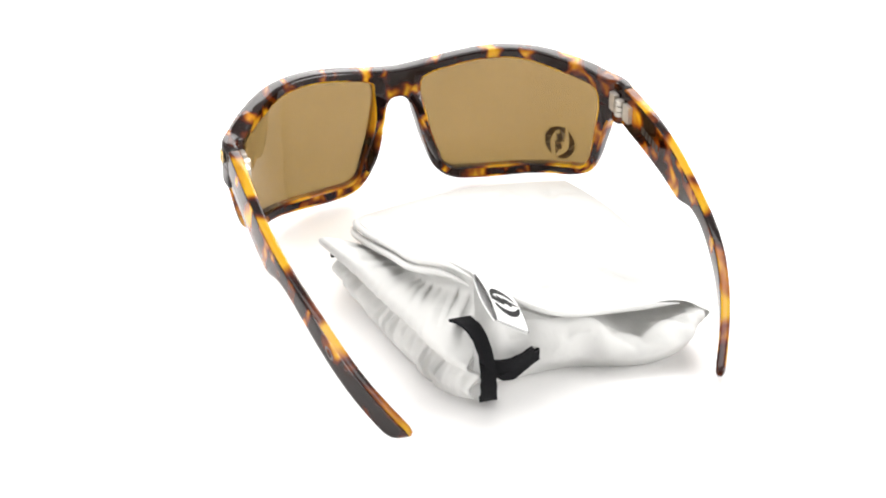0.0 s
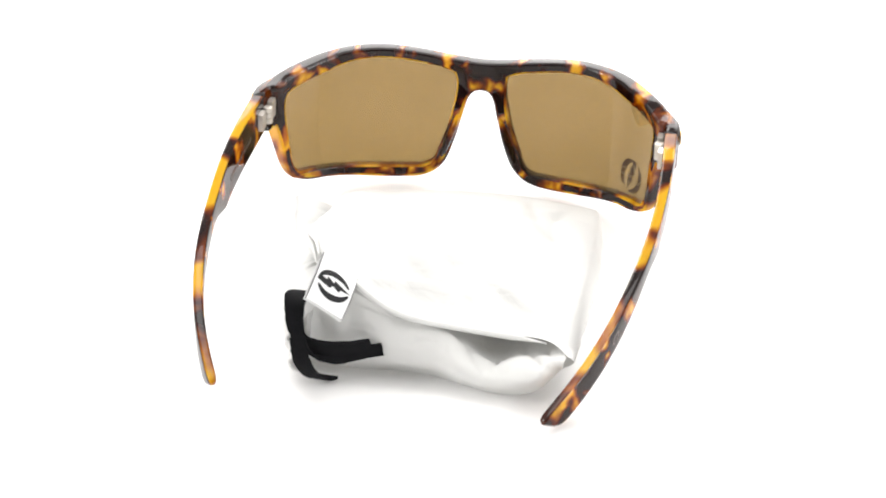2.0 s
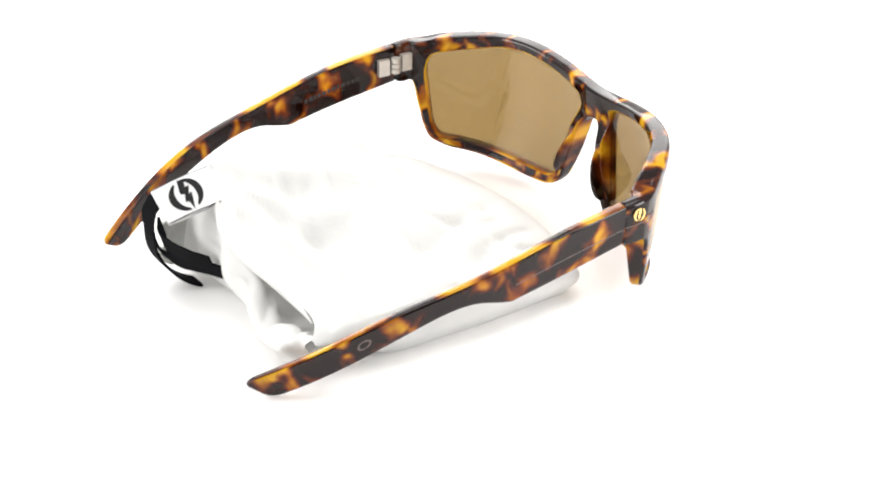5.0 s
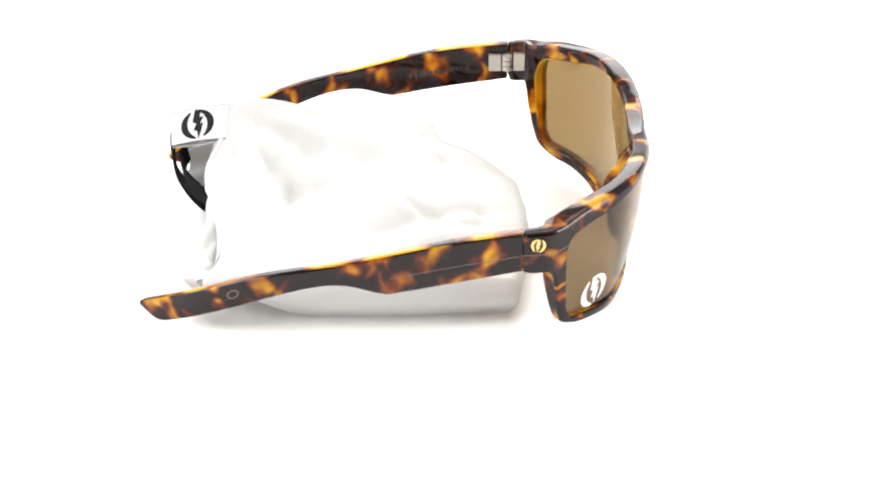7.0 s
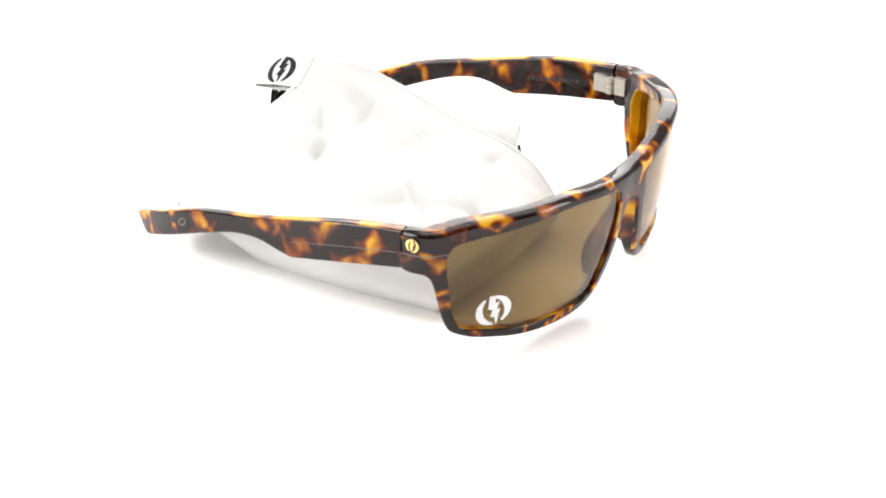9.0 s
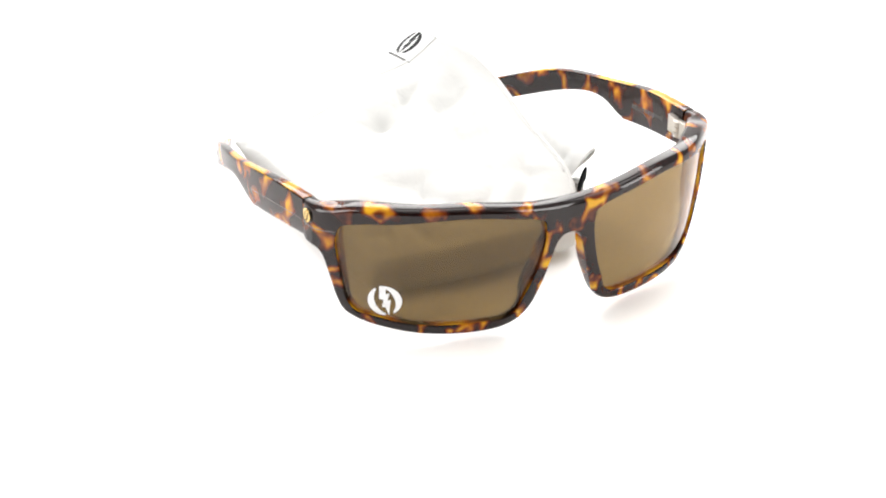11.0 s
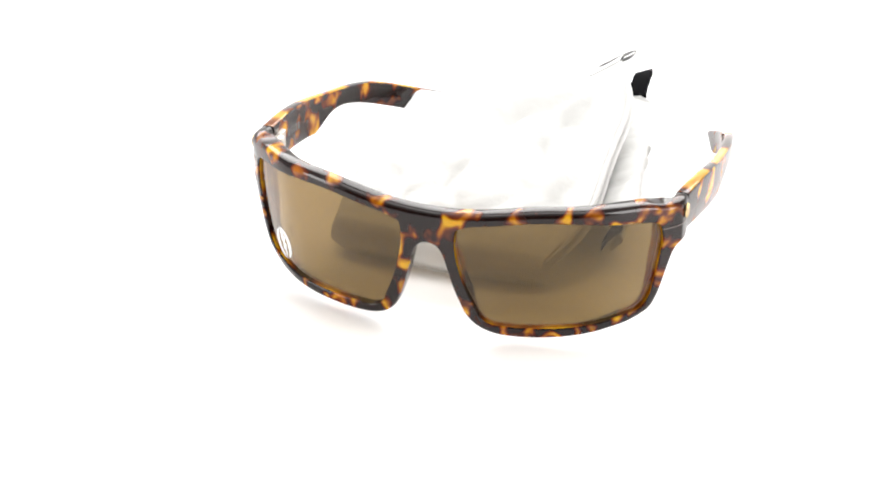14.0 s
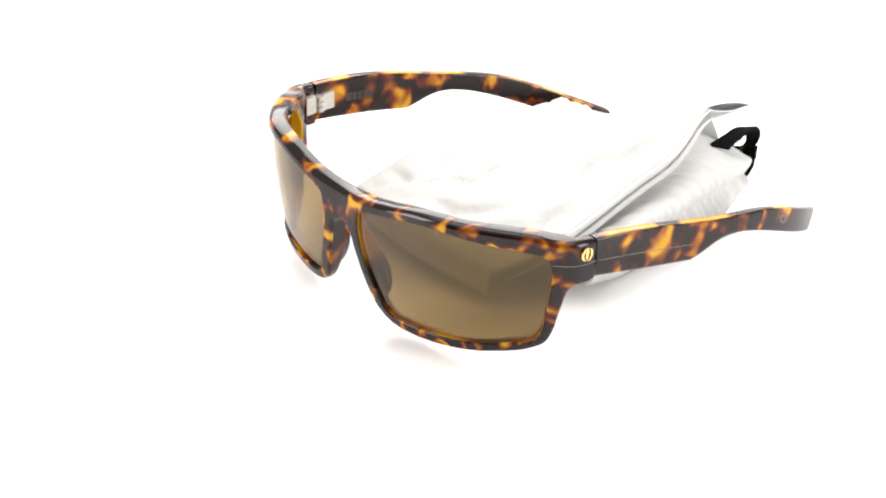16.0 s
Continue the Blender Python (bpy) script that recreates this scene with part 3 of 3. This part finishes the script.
def pouch_hem(parent):
    """The gathered drawstring channel that sticks out under the fold: an upper roll and a scrunched skirt below it."""
    verts, faces, rows, n = [], [], 22, 121
    for r in range(rows):
        f = r / (rows - 1)
        for j in range(n):
            k = j / 2
            lo, hi = int(k), min(int(k) + 1, 60)
            mixed = lambda c: c[lo] * (1 - (k - lo)) + c[hi] * (k - lo)
            top, low = mixed(HEM_TOP), mixed(HEM_LOW)
            b = FOLD_B[min(60, int(13 + 0.78 * k))]
            if f < 0.3:
                g = f / 0.3
                deep = b + np.array([-6.0, 0, -10.0])
                h = g / 0.35 if g < 0.35 else (g - 0.35) / 0.65
                p = b * (1 - h) + deep * h if g < 0.35 else deep * (1 - h) + top * h
                if g > 0.35:
                    p = p + np.array([0.6, 0, 1.2]) * math.sin(math.pi * h) + np.array([0.2, 0.3, 0.7]) * wave((k * 0.5, h * 3, 2), 1.3, 1.6) * math.sin(math.pi * h)
            else:
                g = (f - 0.3) / 0.7
                p = top * (1 - g) + low * g
                p = p + np.array([2.2, 0.6, 1.6]) * math.sin(math.pi * min(1, g * 2.0)) * (1 if g < 0.5 else 0)
                p = p + np.array([-2.6 - 4.5 * (1 - smooth01(8, 34, k)), -0.4, 0.6]) * math.exp(-((g - 0.5) / 0.13) ** 2)
                p = p + np.array([1.6, 0.4, 0.6]) * math.sin(math.pi * max(0, (g - 0.5) * 2))
                gather = math.sin(k * 1.9 + wave((k, 0, 0), 3, 7.0)) * (0.55 + 0.45 * math.sin(k * 0.31))
                p = p + np.array([1.1, 0.5, 0.5]) * gather * (0.12 + 0.88 * smooth01(0.45, 0.65, g)) * (1 - 0.6 * smooth01(0.9, 1, g))
                p = p + np.array([0.8, 0.3, 0.4]) * wave((p[0], p[1], p[2]), 3.2, 1.6) * (0.3 + 0.7 * smooth01(0.4, 0.6, g))
            p[2] = max(p[2], 0.3)
            verts.append(local(p))
    for r in range(rows - 1):
        for j in range(n - 1):
            faces.append((r * n + j, r * n + j + 1, (r + 1) * n + j + 1, (r + 1) * n + j))
    ob = mesh_part("drawstring_hem", verts, faces, CLOTH, parent, "gathered white drawstring channel")
    ob.modifiers.new("cloth", "SOLIDIFY").thickness = 0.0007
    return ob


def ribbon(name, points, widths, parent, label=""):
    """A flat woven cord: a strip with thickness along a path; widths is the half-width vector at each end."""
    p = curve(points, max(14, len(points) * 7))
    n = len(p)
    verts, faces = [], []
    for i, q in enumerate(p):
        f = i / (n - 1)
        w = Vector(widths[0]).lerp(Vector(widths[1]), f)
        d = Vector(p[min(i + 1, n - 1)] - p[max(i - 1, 0)]).normalized()
        nrm = d.cross(w).normalized() * 0.45
        rough = 1 + wave((i * 3.1, 7, 1), 4, 0.12)
        for a, b in ((1, 1), (1, -1), (-1, -1), (-1, 1)):
            verts.append(local(Vector(q) + w * a * rough + nrm * b))
    for i in range(n - 1):
        faces += [(i * 4 + k, i * 4 + (k + 1) % 4, (i + 1) * 4 + (k + 1) % 4, (i + 1) * 4 + k) for k in range(4)]
    faces += [(3, 2, 1, 0), tuple(range(n * 4 - 4, n * 4))]
    return mesh_part(name, verts, faces, CORD, parent, label, sharp=50)


def pouch_tag(parent):
    a, b, c, d = (Vector(q) for q in ((23.8, 96.5, 39.2), (13.5, 96.9, 31.6), (14.2, 114.6, 28.2), (24.6, 115.4, 35.0)))
    up = (b - a).cross(d - a).normalized()
    up = up if up.z > 0 else -up

    def at(u, v, lift):
        p = (a * (1 - u) + b * u) * (1 - v) + (d * (1 - u) + c * u) * v
        return local(p + up * (lift + 0.9 * math.sin(math.pi * v)))
    n = 8
    under = lambda u, v, lift: at(u, v, lift - 1.8 * math.sin(math.pi * v) - 0.7)
    cells = [((i / n, j / n), ((i + 1) / n, j / n), ((i + 1) / n, (j + 1) / n), (i / n, (j + 1) / n)) for i in range(n) for j in range(n)]
    ob = emblem("tag", cells, lambda u, v, lift: at(u, v, lift), 0.5, TAGCLOTH, parent, "white woven side tag")
    emblem("tag_lining", cells, under, 0.4, TAGCLOTH, ob, "folded back of the tag")
    for u0 in (0.0, 0.98):
        edge = [((u0, j / n), (u0 + 0.02, j / n), (u0 + 0.02, (j + 1) / n), (u0, (j + 1) / n)) for j in range(n)]
        emblem("tag_stitching", edge, lambda u, v, lift: at(u, v, lift - 0.2), 0.72, THREAD, ob, "dark grey overlocked edge")
    emblem("tag_mark", mark_shapes(5.6), lambda x, y, lift: at(0.5 - y / 13.2, 0.52 - x / 19.0, lift + 0.5), 0.12, INK, ob, "black printed emblem")
    return ob


pouch = thing("sunglasses_pouch", "crumpled white microfibre drawstring pouch lying behind the lenses", "pouch")
pouch_body(pouch)
pouch_mouth(pouch)
pouch_seams(pouch)
pouch_hem(pouch)
pouch_tag(pouch)
ribbon("drawstring", [(28.5, 98, 26.5), (29.4, 105, 29.5), (29.0, 110, 30.0), (28.2, 114, 27.6), (26.6, 115.8, 21), (20, 112, 13), (11, 106, 12.5), (5, 101.5, 12)], ((3.6, 0.7, 0.5), (0.4, 0.6, 2.2)), pouch, "black woven drawstring loop")
ribbon("drawstring_knot", [(27.5, 111, 20.5), (24.5, 112.5, 18), (19.5, 111.5, 16.5), (13, 108, 15.5), (8, 104, 15)], ((0.5, 0.8, 3.2), (0.4, 0.6, 1.8)), pouch, "bunched black cord")
ribbon("drawstring_end", [(26.8, 115.6, 21), (26.2, 115.2, 14.5), (24.6, 111.5, 7.5), (22.4, 106, 2.6), (21.2, 102.5, 1.2)], ((2.4, 0.5, 0.5), (2.8, 0.3, 0.3)), pouch, "frayed black drawstring end")
ribbon("drawstring_end", [(44, 27.5, 14), (41, 25, 12.5), (38.5, 23, 8.5)], ((0.3, 0.3, 1.8), (0.3, 0.3, 2.2)), pouch, "black drawstring end")


# ---- the white plate and its backdrop ----
def sweep():
    verts, faces = [], []
    prof = [(-1.6, 0)] + [(y, 0) for y in (-0.6, -0.2, 0.2, 0.6)] + [(1.0 + 0.5 * math.sin(a), 0.5 - 0.5 * math.cos(a)) for a in np.linspace(0, math.pi / 2, 12)] + [(1.5, 2.2)]
    xs = np.linspace(-1.8, 1.8, 9)
    for y, z in prof:
        verts += [(x, y, z) for x in xs]
    n = len(xs)
    for j in range(len(prof) - 1):
        faces += [(j * n + i, j * n + i + 1, (j + 1) * n + i + 1, (j + 1) * n + i) for i in range(n - 1)]
    ob = mesh_part("backdrop", verts, faces, WHITE, None, recalc=False)
    return tagged(ob, "seamless glossless white studio sweep", "backdrop", kind="structure")


sweep()


def block(x0, x1, y0, y1, z0, z1, c=0.006):
    """A box with cut-off upright edges, in metres."""
    loop = [(x0 + c, z0), (x1 - c, z0), (x1, z0 + c), (x1, z1 - c), (x1 - c, z1), (x0 + c, z1), (x0, z1 - c), (x0, z0 + c)]
    verts = [(x, y, z) for y in (y0, y1) for x, z in loop]
    return verts, [(i, (i + 1) % 8, 8 + (i + 1) % 8, 8 + i) for i in range(8)] + [tuple(range(8))[::-1], tuple(range(8, 16))]


def unseen_dark_wall():
    """Plain grey wall that closes the studio behind the camera; unseen, added to darken reflections."""
    ob = mesh_part("wall_unseen", *block(-2.4, 2.4, -2.02, -1.9, -0.8, 2.4), UNSEEN_WALL, None, smooth=False)
    return tagged(ob, "unseen dark grey wall added to darken reflections", "wall", kind="structure")


unseen_dark_wall()


# ---- the turn of the plate: degrees at every half second ----
TURN = [197.96, 190.12, 182.1, 174.2, 166.3, 158.5, 150.5, 142.74, 134.63, 126.78, 118.95, 111.13, 103.3, 95.46, 87.58, 79.78, 72.0,
        64.2, 56.1, 48.24, 40.4, 32.55, 24.75, 16.95, 9.0, 1.3, -6.5, -13.98, -21.48, -29.15, -37.2, -45.12, -52.88]
REST = pose(0.00635, -0.01828, 0, 0, 0, 3.83)


def motions():
    for ob, m in ((glasses, REST), (pouch, REST @ Matrix.Translation(BASE * MM))):
        walk(ob, [(i * 0.5, pose(0, 0, 0, 0, 0, a) @ m) for i, a in enumerate(TURN)])


motions()
